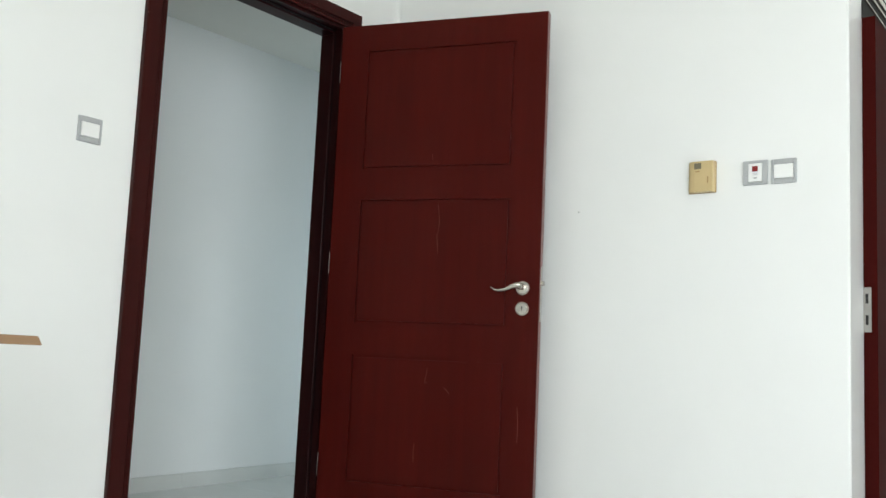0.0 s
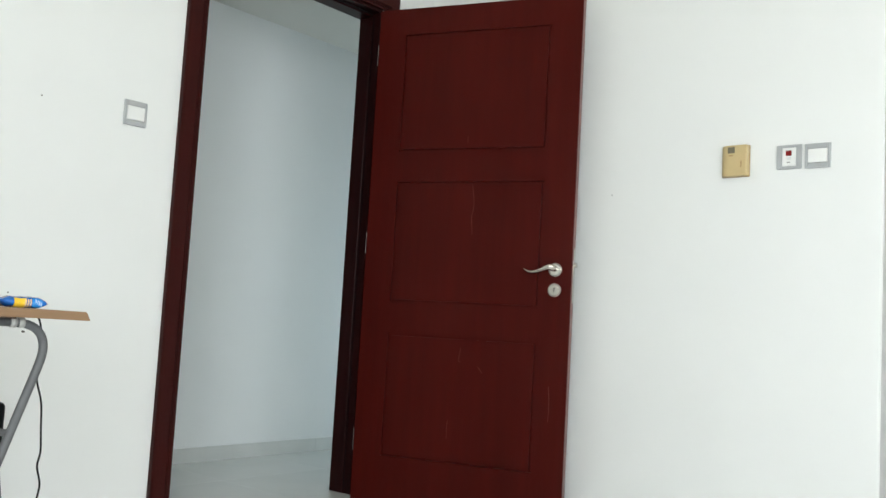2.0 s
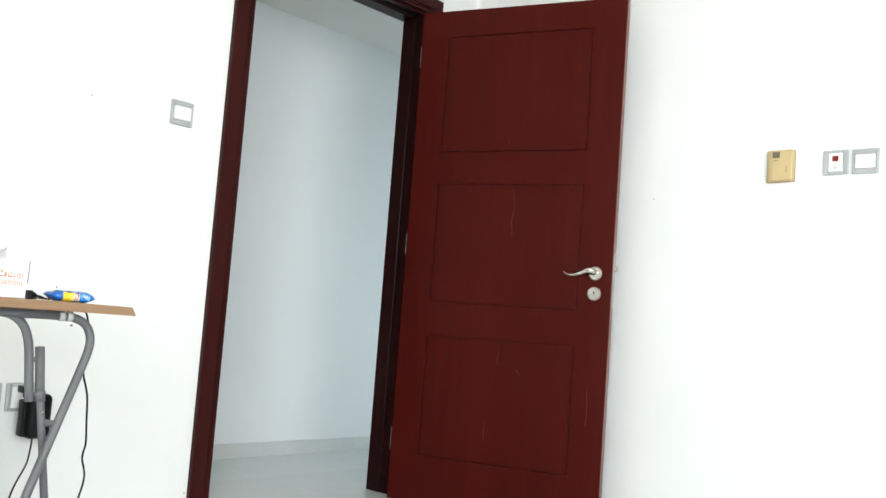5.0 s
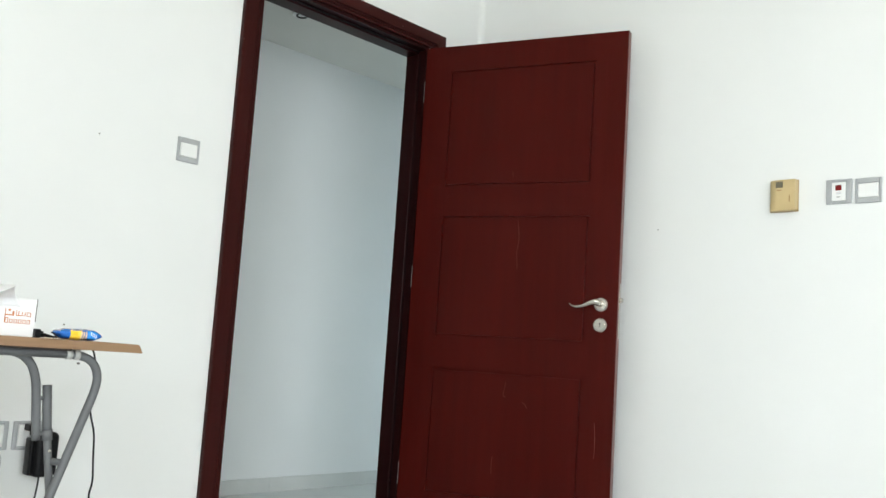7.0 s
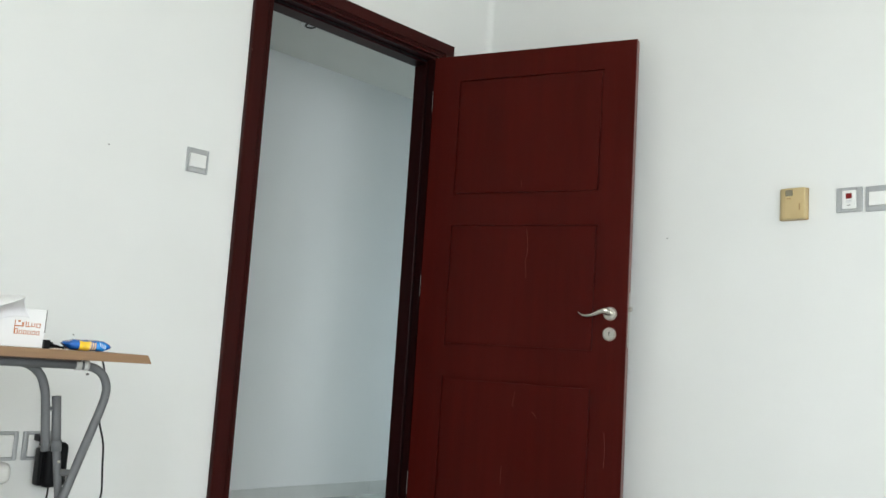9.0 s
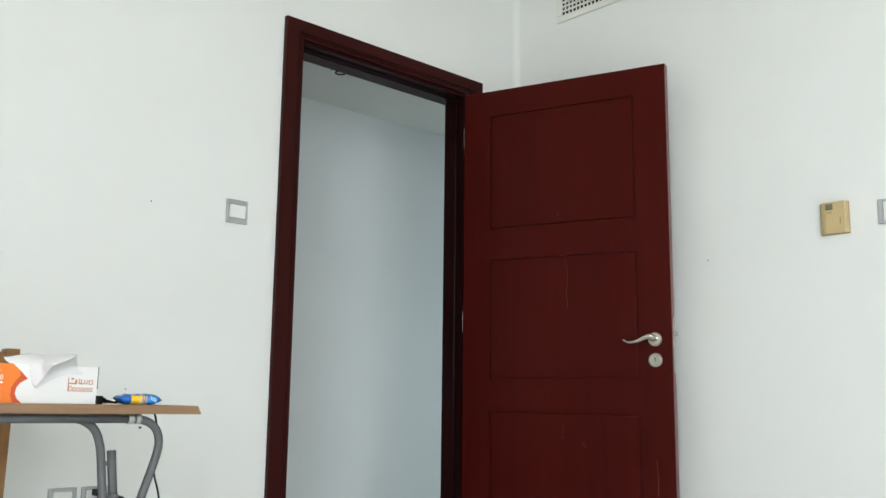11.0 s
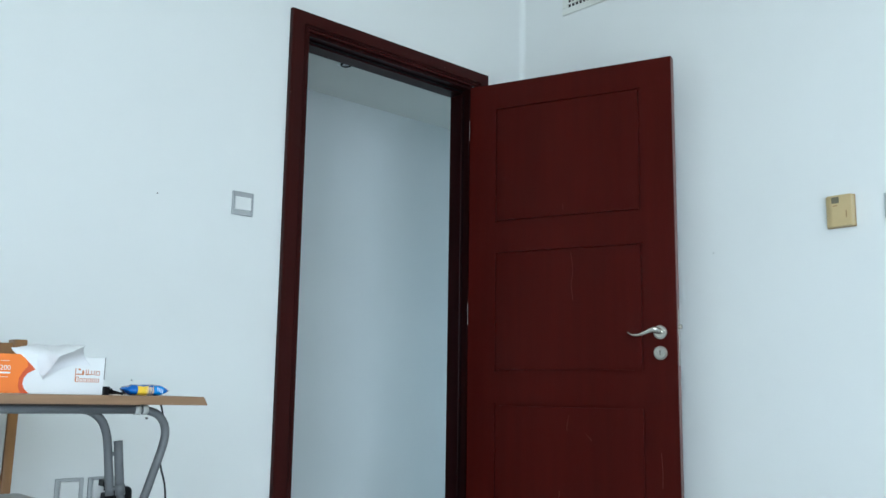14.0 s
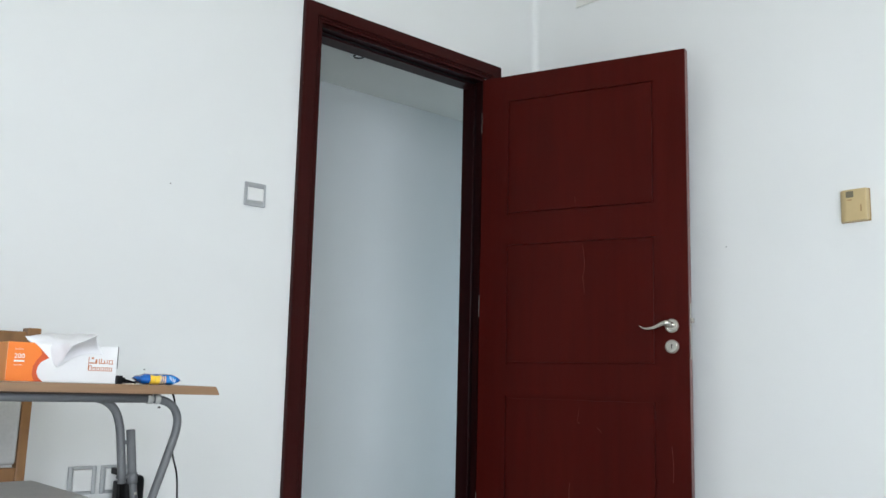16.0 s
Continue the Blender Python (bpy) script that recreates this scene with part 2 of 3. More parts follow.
structure("ceiling", box(WEST - 0.15, FAR_E + 0.15, SOUTH - 0.15, WALL_T, CEIL, CEIL + 0.1), CEILING, "plain white painted ceiling", "ceiling")

part("reveal_panel", box(0.004, 0.1795, END_Y - 0.003, END_Y, 0, CEIL - 0.001), GLOSS_PAINT, wall_east, "glossy white enamelled wall end")

# soft plaster cove in the corner of the room
bm = bmesh.new()
CR_ = 0.030
cols = []
for k in range(9):
    a = math.pi / 2 * k / 8
    x, y = -CR_ + CR_ * math.sin(a), -CR_ + CR_ * math.cos(a)
    cols.append((bm.verts.new((x - 0.0003, y - 0.0003, 0.073)), bm.verts.new((x - 0.0003, y - 0.0003, CEIL - 0.001))))
for p, q in zip(cols, cols[1:]):
    bm.faces.new((p[0], q[0], q[1], p[1]))
for z in (0.073, CEIL - 0.001):
    ring = [bm.verts.new((c[0].co.x, c[0].co.y, z)) for c in cols] + [bm.verts.new((-0.0002, -0.0002, z))]
    bm.faces.new(ring)
part("corner_cove", bm, PAINT, wall_north, smooth=True)

# hall beyond the doorway
structure("wall_hall_north", box(-4.1, 2.2, HALL_N, HALL_N + 0.12, 0, HALL_C + 0.1), HALL_PAINT, "white painted wall of the narrow hall", "wall")
bm = bmesh.new()
bx(bm, 2.2, 2.32, WALL_T, HALL_N, 0, 0.2)
bx(bm, 2.2, 2.32, WALL_T, HALL_N, 1.7, HALL_C + 0.1)
bx(bm, 2.2, 2.32, WALL_T, 0.2, 0.2, 1.7)
bx(bm, 2.2, 2.32, 0.95, HALL_N, 0.2, 1.7)
structure("wall_hall_east", bm, HALL_PAINT, "white painted end wall of the hall with an added window", "wall")
structure("wall_hall_south", box(FAR_E + 0.15, 2.2, 0, WALL_T, 0, HALL_C + 0.1), HALL_PAINT, "white painted wall of the hall", "wall")
structure("wall_hall_west", box(-4.1, -4.0, WALL_T, HALL_N, 0, HALL_C + 0.1), HALL_PAINT, "white painted end wall of the hall", "wall")
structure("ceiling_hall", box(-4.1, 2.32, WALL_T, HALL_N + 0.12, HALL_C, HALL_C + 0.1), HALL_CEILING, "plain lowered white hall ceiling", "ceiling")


def window(name, m, wide, z0, z1, bars):
    w = thing(name, m, "unseen white framed window letting in daylight", "window", kind="structure")
    hw, h = wide / 2, z1 - z0
    bm = bmesh.new()
    for a in (-hw, hw - 0.05):
        bx(bm, -0.03, 0.03, a, a + 0.05, 0, h)
    bx(bm, -0.03, 0.03, -hw + 0.05, hw - 0.05, 0, 0.05)
    bx(bm, -0.03, 0.03, -hw + 0.05, hw - 0.05, h - 0.05, h)
    for k in range(1, bars):
        c = -hw + 2 * hw * k / bars
        bx(bm, -0.025, 0.025, c - 0.02, c + 0.02, 0.05, h - 0.05)
    part("window_frame", bm, ALU, w)
    for k in range(bars):
        a, b = -hw + 2 * hw * k / bars + 0.05, -hw + 2 * hw * (k + 1) / bars - 0.05
        pane = part("pane", box(-0.003, 0.003, a, b, 0.055, h - 0.055), GLASS, w)
        pane.visible_shadow = False


window("window_1", pose((W0 + W1) / 2, SOUTH - 0.09, WZ0, 0, 0, 90), W1 - W0, WZ0, WZ1, 3)
# unseen opening, added to hold the west fill lamp
window("window_3", pose(WEST - 0.09, -3.90, 0.75), 1.6, 0.75, 2.55, 2)
# likewise unseen and added, for the hall fill lamp
window("window_2", pose(2.27, 0.575, 0.2), 0.75, 0.2, 1.7, 1)

# ---- door frame and door ----
trim = thing("door_trim_1", pose(0, 0, 0), "dark mahogany door frame with stepped casing", "door frame", kind="structure")
CL, CR, CT = -1.341, -0.257, 2.211
IL, IR, IT = -1.258, -0.335, 2.139


def mitred(which, y_wall, y_face, step):
    """One mitred casing board in three stepped layers: left, right or head."""
    bm = bmesh.new()
    lerp = lambda p, q, t: p + (q - p) * t
    for t0, t1, y in ((0.0, 0.04, y_face + 0.3 * step), (0.04, 0.66, y_face), (0.66, 0.70, y_face + 0.35 * step), (0.70, 0.76, y_face + 2.4 * step), (0.76, 0.83, y_face + 0.9 * step), (0.83, 0.88, y_face + 2.6 * step), (0.88, 1.0, y_face + 1.5 * step)):
        xl0, xl1, xr0, xr1, z0_, z1_ = lerp(CL, IL, t0), lerp(CL, IL, t1), lerp(CR, IR, t0), lerp(CR, IR, t1), lerp(CT, IT, t0), lerp(CT, IT, t1)
        o = {"left": [(xl0, 0), (xl1, 0), (xl1, z1_), (xl0, z0_)], "right": [(xr0, 0), (xr1, 0), (xr1, z1_), (xr0, z0_)],
             "head": [(xl0, z0_), (xr0, z0_), (xr1, z1_), (xl1, z1_)]}[which]
        slab(bm, o, y, y_wall)
    return bm


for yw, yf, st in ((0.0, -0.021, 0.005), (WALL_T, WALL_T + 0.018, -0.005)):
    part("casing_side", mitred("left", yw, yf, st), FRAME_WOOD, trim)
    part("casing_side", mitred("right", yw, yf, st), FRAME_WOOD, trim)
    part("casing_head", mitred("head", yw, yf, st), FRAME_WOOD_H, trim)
# lining and stops, coloured darker than the casing for the shade inside
part("lining", box(DOOR_L, -1.262, 0, WALL_T, 0, 2.125), SHADED_LINING, trim, "mahogany lining, shade put into its colour")
part("lining", box(-0.360, DOOR_R, 0, WALL_T, 0, 2.125), SHADED_LINING, trim, "mahogany lining, shade put into its colour")
part("lining_head", box(DOOR_L, DOOR_R, 0, WALL_T, 2.125, DOOR_H), SHADED_LINING, trim, "mahogany lining, shade put into its colour")
part("stop", box(-1.262, -1.250, 0.045, WALL_T + 0.002, 0, 2.111, 0.002, 1), SHADED_LINING, trim, "mahogany lining, shade put into its colour")
part("stop", box(-0.367, -0.360, 0.045, WALL_T + 0.002, 0, 2.111, 0.002, 1), SHADED_LINING, trim, "mahogany lining, shade put into its colour")
part("stop_head", box(-1.262, -0.360, 0.045, WALL_T + 0.002, 2.111, 2.125, 0.002, 1), SHADED_LINING, trim, "mahogany lining, shade put into its colour")
part("seal", tube(bmesh.new(), [(-0.362, 0.038, 0.01), (-0.361, 0.038, 2.11)], 0.0016, 6), BLACK, trim, "thin dark seal strip")
part("seal", tube(bmesh.new(), [(-1.258, 0.038, 2.119), (-0.372, 0.038, 2.119)], 0.0035, 6), BLACK, trim, "thin dark seal strip")
for x, z in ((-1.338, 1.87), (-0.54, 2.176)):
    part("nail_dent", disc(bmesh.new(), (x, -0.0215, z), 0.0018, 0.002, n=8), EDGE_WOOD, trim, "filled pale nail dent")

DOOR_M = pose(-0.425, -0.049, 0, 0, 0, -71.33)
door = thing("door_1", DOOR_M, "open dark mahogany panelled door with scratches", "door", kind="structure")
U0, U1, Z0, Z1, TH = 0.018, 0.918, 0.003, 2.100, 0.040
PU0, PU1 = 0.151, 0.786
PANELS = ((1.477, 1.979), (0.837, 1.336), (0.200, 0.697))
GR = 0.0055
bm = bmesh.new()
bx(bm, U0, U1, 0.008, TH - 0.008, Z0, Z1)
for y0, y1 in ((0.0, 0.008), (TH - 0.008, TH)):
    bx(bm, U0, PU0 - GR, y0, y1, Z0, Z1)
    bx(bm, PU1 + GR, U1, y0, y1, Z0, Z1)
    zs = [Z1] + [v for a, b in PANELS for v in (b + GR, a - GR)] + [Z0]
    for top, low in zip(zs[0::2], zs[1::2]):
        bx(bm, PU0 - GR, PU1 + GR, y0, y1, low, top)
leaf = part("leaf", bm, WOOD, door)
for a, b in PANELS:
    for y0, y1 in ((0.0003, 0.008), (TH - 0.008, TH - 0.0003)):
        part("panel", box(PU0 + GR, PU1 - GR, y0, y1, a + GR, b - GR), WOOD, door)
part("edge_band", box(U1, U1 + 0.0015, 0.001, TH - 0.001, Z0, Z1), EDGE_WOOD, door, "worn pale brown door edge")
part("lock_faceplate", box(U1 + 0.0015, U1 + 0.004, 0.009, 0.031, 0.86, 1.075, 0.001, 1), STEEL, door, "bare metal lock faceplate")
part("latch", box(U1 + 0.004, U1 + 0.015, 0.012, 0.028, 1.000, 1.018, 0.002, 1), STEEL, door, "short metal latch bolt")
for z in (1.901, 1.081, 0.250):
    hinge = part("hinge", tube(bmesh.new(), [(0.0145, 0.001, z - 0.046), (0.0145, 0.001, z + 0.046)], 0.0011, 8), DULL_STEEL, door, "slim metal hinge knuckle")

HU, HZ, KZ = 0.853, 0.988, 0.908
handle = part("handle", disc(bmesh.new(), (HU, -0.005, HZ), 0.0265, 0.010, n=32, bev=0.003), SATIN, door, "brushed nickel lever handle")
LEVER = smooth_path([(HU, -0.010, HZ), (HU - 0.001, -0.030, HZ + 0.001), (HU - 0.010, -0.040, HZ + 0.008), (HU - 0.030, -0.043, HZ + 0.004), (HU - 0.058, -0.044, HZ - 0.008),
                     (HU - 0.082, -0.043, HZ - 0.013), (HU - 0.102, -0.042, HZ - 0.011), (HU - 0.119, -0.041, HZ - 0.001)], 6)
radii = [0.0100 + 0.0022 * min(1, i / 14) if i < 14 else 0.0122 - 0.0100 * ((i - 14) / (len(LEVER) - 15)) ** 0.7 for i in range(len(LEVER))]
part("lever", tube(bmesh.new(), LEVER, radii, 14, 0.75), STEEL, handle, smooth=True)
part("ring", disc(bmesh.new(), (HU, -0.0105, HZ), 0.0205, 0.003, n=32, bev=0.001), STEEL, handle)
rose = part("key_rosette", disc(bmesh.new(), (HU, -0.005, KZ), 0.0265, 0.010, n=32, bev=0.003), SATIN, door, "round nickel keyhole rosette")
part("ring", disc(bmesh.new(), (HU, -0.0105, KZ), 0.0205, 0.003, n=32, bev=0.001), STEEL, rose)
bm = disc(bmesh.new(), (HU, -0.0121, KZ + 0.006), 0.0034, 0.002, n=14)
bx(bm, HU - 0.0014, HU + 0.0014, -0.0131, -0.0116, KZ - 0.008, KZ + 0.005)
part("keyhole", bm, MARK, rose)
SCRATCHES = (
    ((0.488, 1.325), (0.493, 1.29), (0.497, 1.25), (0.494, 1.215), (0.489, 1.19), (0.494, 1.15), (0.495, 1.122)),
    ((0.474, 0.66), (0.470, 0.63), (0.466, 0.606), (0.476, 0.602)),
    ((0.548, 0.587), (0.560, 0.577), (0.570, 0.562)),
    ((0.846, 0.53), (0.851, 0.46), (0.849, 0.395)),
    ((0.434, 0.362), (0.431, 0.325), (0.433, 0.29)),
    ((0.454, 1.530), (0.456, 1.505)),
)
for s in SCRATCHES:
    bm = tube(bmesh.new(), smooth_path([(u, -0.0001, z) for u, z in s], 4), 0.0009, 5)
    part("scratch", bm, SCRATCH, door, "thin pale scratch in the varnish")

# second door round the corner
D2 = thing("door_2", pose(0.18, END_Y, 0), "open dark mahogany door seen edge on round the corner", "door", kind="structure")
part("leaf", box(0.0, 0.82, -0.047, -0.003, 0.008, 1.960, 0.002, 1), MATT_WOOD, D2)
# shade above the leaf is painted: both head boards are near black
part("frame_head", box(0.0, 0.95, -0.006, -0.001, 1.960, 2.052), NEAR_BLACK, D2, "frame head coloured dark as shade")
part("frame_head", box(0.0, 0.95, -0.005, -0.001, 2.052, 2.150), NEAR_BLACK, D2)
for y, z, h in ((-0.014, 2.030, 0.006), (-0.014, 2.070, 0.010), (-0.012, 2.105, 0.022)):
    part("head_strip", box(0.0, 0.95, y, -0.004, z, z + h, 0.002, 2), STEEL, D2, "bright metal head strip")
lock = part("lock_plate", box(-0.0025, 0.0, -0.028, -0.003, 0.860, 1.012, 0.001, 1), DULL_STEEL, D2, "bare metal lock plate with two slots")
for z in (0.885, 0.957):
    part("slot", box(-0.0032, -0.001, -0.019, -0.010, z, z + 0.033), NEAR_BLACK, lock)

# ---- skirting ----
def skirting(name, segments):
    sk = thing(name, pose(0, 0, 0), "low pale glazed tile skirting along the wall", "skirting", kind="structure")
    for x0, x1, y0, y1 in segments:
        part("tile", box(x0, x1, y0, y1, 0.0, 0.072, 0.0006, 1), SKIRT, sk)


def run_x(x0, x1, y0, y1, step=0.6):
    n = max(1, round((x1 - x0) / step))
    w = (x1 - x0) / n
    return [(x0 + i * w + 0.0003, x0 + (i + 1) * w - 0.0003, y0, y1) for i in range(n)]


def run_y(y0, y1, x0, x1, step=0.6):
    n = max(1, round((y1 - y0) / step))
    w = (y1 - y0) / n
    return [(x0, x1, y0 + i * w + 0.0003, y0 + (i + 1) * w - 0.0003) for i in range(n)]


skirting("baseboard_north", run_x(WEST, -1.415, -0.012, 0.0) + [(-1.4144, CL - 0.002, -0.0125, 0.0)] + run_x(CR + 0.002, -0.012, -0.012, 0.0))
skirting("baseboard_east", run_y(END_Y, 0.0, -0.012, 0.0))
skirting("baseboard_hall", run_x(-4.0, 2.2, HALL_N - 0.012, HALL_N))


# ---- wall fittings ----
def wall_switch(name, m, label, kind_of, group):
    """An 86 mm plate in the local xz plane, facing -y, centred on the origin."""
    w = thing(name, m, label, "switch" if kind_of != "socket" else "socket", group)
    h = 0.043
    bm = bmesh.new()
    ix, iz = {"rocker": (0.033, 0.0245), "isolator": (0.024, 0.033), "socket": (0.029, 0.033)}[kind_of]
    for a in (-1, 1):
        bx(bm, min(a * h, a * ix), max(a * h, a * ix), -0.009, 0, -h, h, 0.0038, 3)
        bx(bm, -ix, ix, -0.0088, 0, min(a * h, a * iz), max(a * h, a * iz), 0.0015, 1)
    part("plate", bm, GREY_PLASTIC, w)
    part("rocker" if kind_of != "socket" else "insert", box(-ix + 0.0006, ix - 0.0006, -0.0115, 0, -iz + 0.0006, iz - 0.0006, 0.0032, 3), WHITE_PLASTIC, w, "white plastic insert")
    if kind_of == "isolator":
        part("indicator", box(-0.010, 0.010, -0.0135, -0.011, 0.003, 0.022, 0.001, 1), RED_LENS, w, "dark red indicator window")
        part("mark", box(-0.006, 0.006, -0.0122, -0.0113, -0.021, -0.0185), MARK, w)
        part("mark", box(-0.008, 0.008, -0.0119, -0.0113, -0.009, -0.0075), GREY_PLASTIC, w)
        part("mark", box(-0.008, 0.008, -0.0119, -0.0113, -0.0045, -0.003), GREY_PLASTIC, w)
    return w


wall_switch("light_switch", pose(-1.510, 0, 1.409), "grey framed white rocker switch on the white wall", "rocker", "wall switches")
wall_switch("light_switch", pose(0, -1.799, 1.397, 0, 0, -90), "grey framed wide white rocker switch on the white wall", "rocker", "wall switches")
wall_switch("isolator_switch", pose(0, -1.703, 1.399, 0, 0, -90), "grey framed white switch with a red indicator", "isolator", "wall switches")
wall_switch("wall_socket", pose(-2.054, 0, 0.430), "grey framed white wall socket under the table", "socket", "wall sockets")
wall_switch("wall_socket", pose(-1.954, 0, 0.430), "grey framed white wall socket with an adapter plugged in", "socket", "wall sockets")

# thermostat on the east wall, local x runs along the wall away from the corner, -y faces the room
th = thing("thermostat", pose(0, -1.521, 1.397, 0, 0, -90), "aged beige plastic room thermostat on the white wall", "thermostat")
prof = [(-0.058, 0.0), (-0.0575, -0.010), (-0.055, -0.017), (-0.050, -0.023), (-0.042, -0.0275), (-0.030, -0.0298), (0.037, -0.030), (0.040, -0.028), (0.041, 0.0)]
bm = bmesh.new()
lo = [bm.verts.new((x, y, -0.056)) for x, y in prof]
hi = [bm.verts.new((x, y, 0.056)) for x, y in prof]
bm.faces.new(lo), bm.faces.new(hi[::-1])
for i in range(len(prof)):
    j = (i + 1) % len(prof)
    bm.faces.new((lo[i], hi[i], hi[j], lo[j]))
bmesh.ops.bevel(bm, geom=[e for e in bm.edges if abs(e.verts[0].co.z - e.verts[1].co.z) < 1e-6], offset=0.003, segments=2, affect="EDGES")
part("cover", bm, BEIGE, th, "beige rounded cover")
part("display", box(-0.030, -0.004, -0.0312, -0.029, 0.027, 0.049, 0.0008, 1), LCD, th, "small grey display")
part("slider", box(0.019, 0.0225, -0.033, -0.029, -0.026, -0.002, 0.001, 1), BEIGE_DARK, th, "brown slider switch")
part("slider_slot", box(0.014, 0.028, -0.0306, -0.029, -0.034, 0.006), BEIGE, th)
part("mark", box(-0.026, -0.010, -0.0306, -0.029, 0.016, 0.020), BEIGE_DARK, th)
part("back_plate", box(-0.059, 0.0425, -0.006, 0, -0.0575, 0.0575, 0.002, 1), BEIGE_DARK, th, "browned back plate")

# air vent high on the east wall; local x away from the corner, -y into the room
V0, V1, VZ0, VZ1 = -0.262, -0.92, 2.508, 2.80
vent = thing("air_vent", pose(0, V0, VZ0, 0, 0, -90), "ivory metal air grille high on the wall", "vent")
vw, vh, fl = V0 - V1, VZ1 - VZ0, 0.033
bm = bmesh.new()
bx(bm, 0, vw, -0.010, 0, 0, fl, 0.003, 1)
bx(bm, 0, vw, -0.010, 0, vh - fl, vh, 0.003, 1)
bx(bm, 0, fl, -0.0098, 0, fl, vh - fl, 0.003, 1)
bx(bm, vw - fl, vw, -0.0098, 0, fl, vh - fl, 0.003, 1)
part("frame", bm, VENT_PAINT, vent)
part("backing", box(fl, vw - fl, -0.0012, -0.0002, fl, vh - fl), DUCT, vent, "dark duct behind the grille")
z = fl + 0.016
while z < vh - fl - 0.004:
    part("slat", box(fl, vw - fl, -0.0085, -0.0035, z, z + 0.0078), VENT_PAINT, vent)
    z += 0.0215
x = fl + 0.016
while x < vw - fl - 0.004:
    part("bar", box(x, x + 0.0058, -0.0060, -0.0015, fl, vh - fl), VENT_PAINT, vent)
    x += 0.0215

# small marks on the walls
for n, (x, z) in enumerate(((-1.833, 1.397), (-1.878, 0.771), (-1.80, 0.079), (-1.352, 0.090))):
    part("nail_mark", disc(bmesh.new(), (x, -0.0005, z), 0.0024, 0.002, n=10), MARK, wall_north)
for y, z in ((-1.008, 1.30),):
    part("nail_mark", disc(bmesh.new(), (-0.0005, y, z), 0.0022, 0.002, axis="x", n=10), MARK, wall_east)

# hall ceiling spotlight
spot = thing("ceiling_spotlight", pose(-0.658, 0.560, HALL_C), "small round recessed spotlight with a pale rim in the hall ceiling", "ceiling light")
ring = [(0.040 * math.cos(a * math.pi / 16), 0.040 * math.sin(a * math.pi / 16), -0.003) for a in range(33)]
part("rim", tube(bmesh.new(), ring, [0.005] * 33, 8), CARD, spot, "pale glossy rim", True)
part("plate", disc(bmesh.new(), (0, 0, -0.002), 0.038, 0.004, axis="z", n=24), ALU, spot)
arc = [(0.024 * math.cos(a * math.pi / 12), 0.024 * math.sin(a * math.pi / 12), -0.010) for a in range(-1, 14)]
part("lens_ring", tube(bmesh.new(), arc, [0.0038] * 15, 8), NEAR_BLACK, spot, "dark unlit lens ring", True)

# ---- folding table ----
TX1, TX0, TY0, TY1, TZ0, TZ1 = -2.029, -2.95, -0.79, -0.33, 0.7100, 0.7305
table = thing("folding_table", pose(0, 0, 0), "folding table with wood laminate top and grey tube legs", "table")
bm = box(TX0, TX1, TY0, TY1, TZ0, TZ1)
for v in bm.verts:
    if v.co.x > TX1 - 0.01 and v.co.z > TZ0 + 0.01:
        v.co.x -= 0.011
bmesh.ops.bevel(bm, geom=list(bm.edges), offset=0.0015, segments=2, affect="EDGES")
part("tabletop", bm, BOARD, table, "wood laminate board with a cut edge")
part("underside", box(TX0 + 0.01, TX1 - 0.165, TY0 + 0.02, TY1 - 0.02, TZ0 - 0.004, TZ0 - 0.0003), BOARD_UNDER, table)
TR = 0.0100
CX = (TX0 + TX1) / 2


def leg_front(s):
    """Front rail, bent down into a slanting leg."""
    f = lambda x: x if s > 0 else 2 * CX - x
    y = -0.75
    pts = [(f(-2.45), y, 0.698), (f(-2.200), y, 0.698)] + [(f(x), y, z) for x, z in ((-2.165, 0.6955), (-2.141, 0.687), (-2.125, 0.670), (-2.118, 0.647), (-2.120, 0.622), (-2.128, 0.593))]
    pts += [(f(-2.266), y, 0.180), (f(-2.326), y, TR)]
    return tube(bmesh.new(), smooth_path(pts[1:8], 4)[:-1] + [Vector(q) for q in pts[7:]], TR, 14)


def rail():
    return tube(bmesh.new(), [(2 * CX + 2.200, -0.75, 0.698), (-2.200, -0.75, 0.698)], TR, 14)


def leg_back_upper(s):
    f = lambda x: x if s > 0 else 2 * CX - x
    y = -0.715
    pts = [(-2.340, 0.698), (-2.307, 0.697), (-2.282, 0.689), (-2.261, 0.671), (-2.249, 0.645), (-2.242, 0.61), (-2.230, 0.50)]
    return tube(bmesh.new(), smooth_path([(f(x), y, z) for x, z in pts], 5), TR, 14)


def leg_back_lower(s):
    f = lambda x: x if s > 0 else 2 * CX - x
    bm = tube(bmesh.new(), [(f(-2.2195), -0.718, 0.624), (f(-2.2065), -0.718, 0.505)], TR * 1.04, 14)
    return tube(bm, [(f(-2.2085), -0.720, 0.520), (f(-2.206), -0.720, 0.50), (f(-2.130), -0.718, TR)], TR * 0.88, 14)


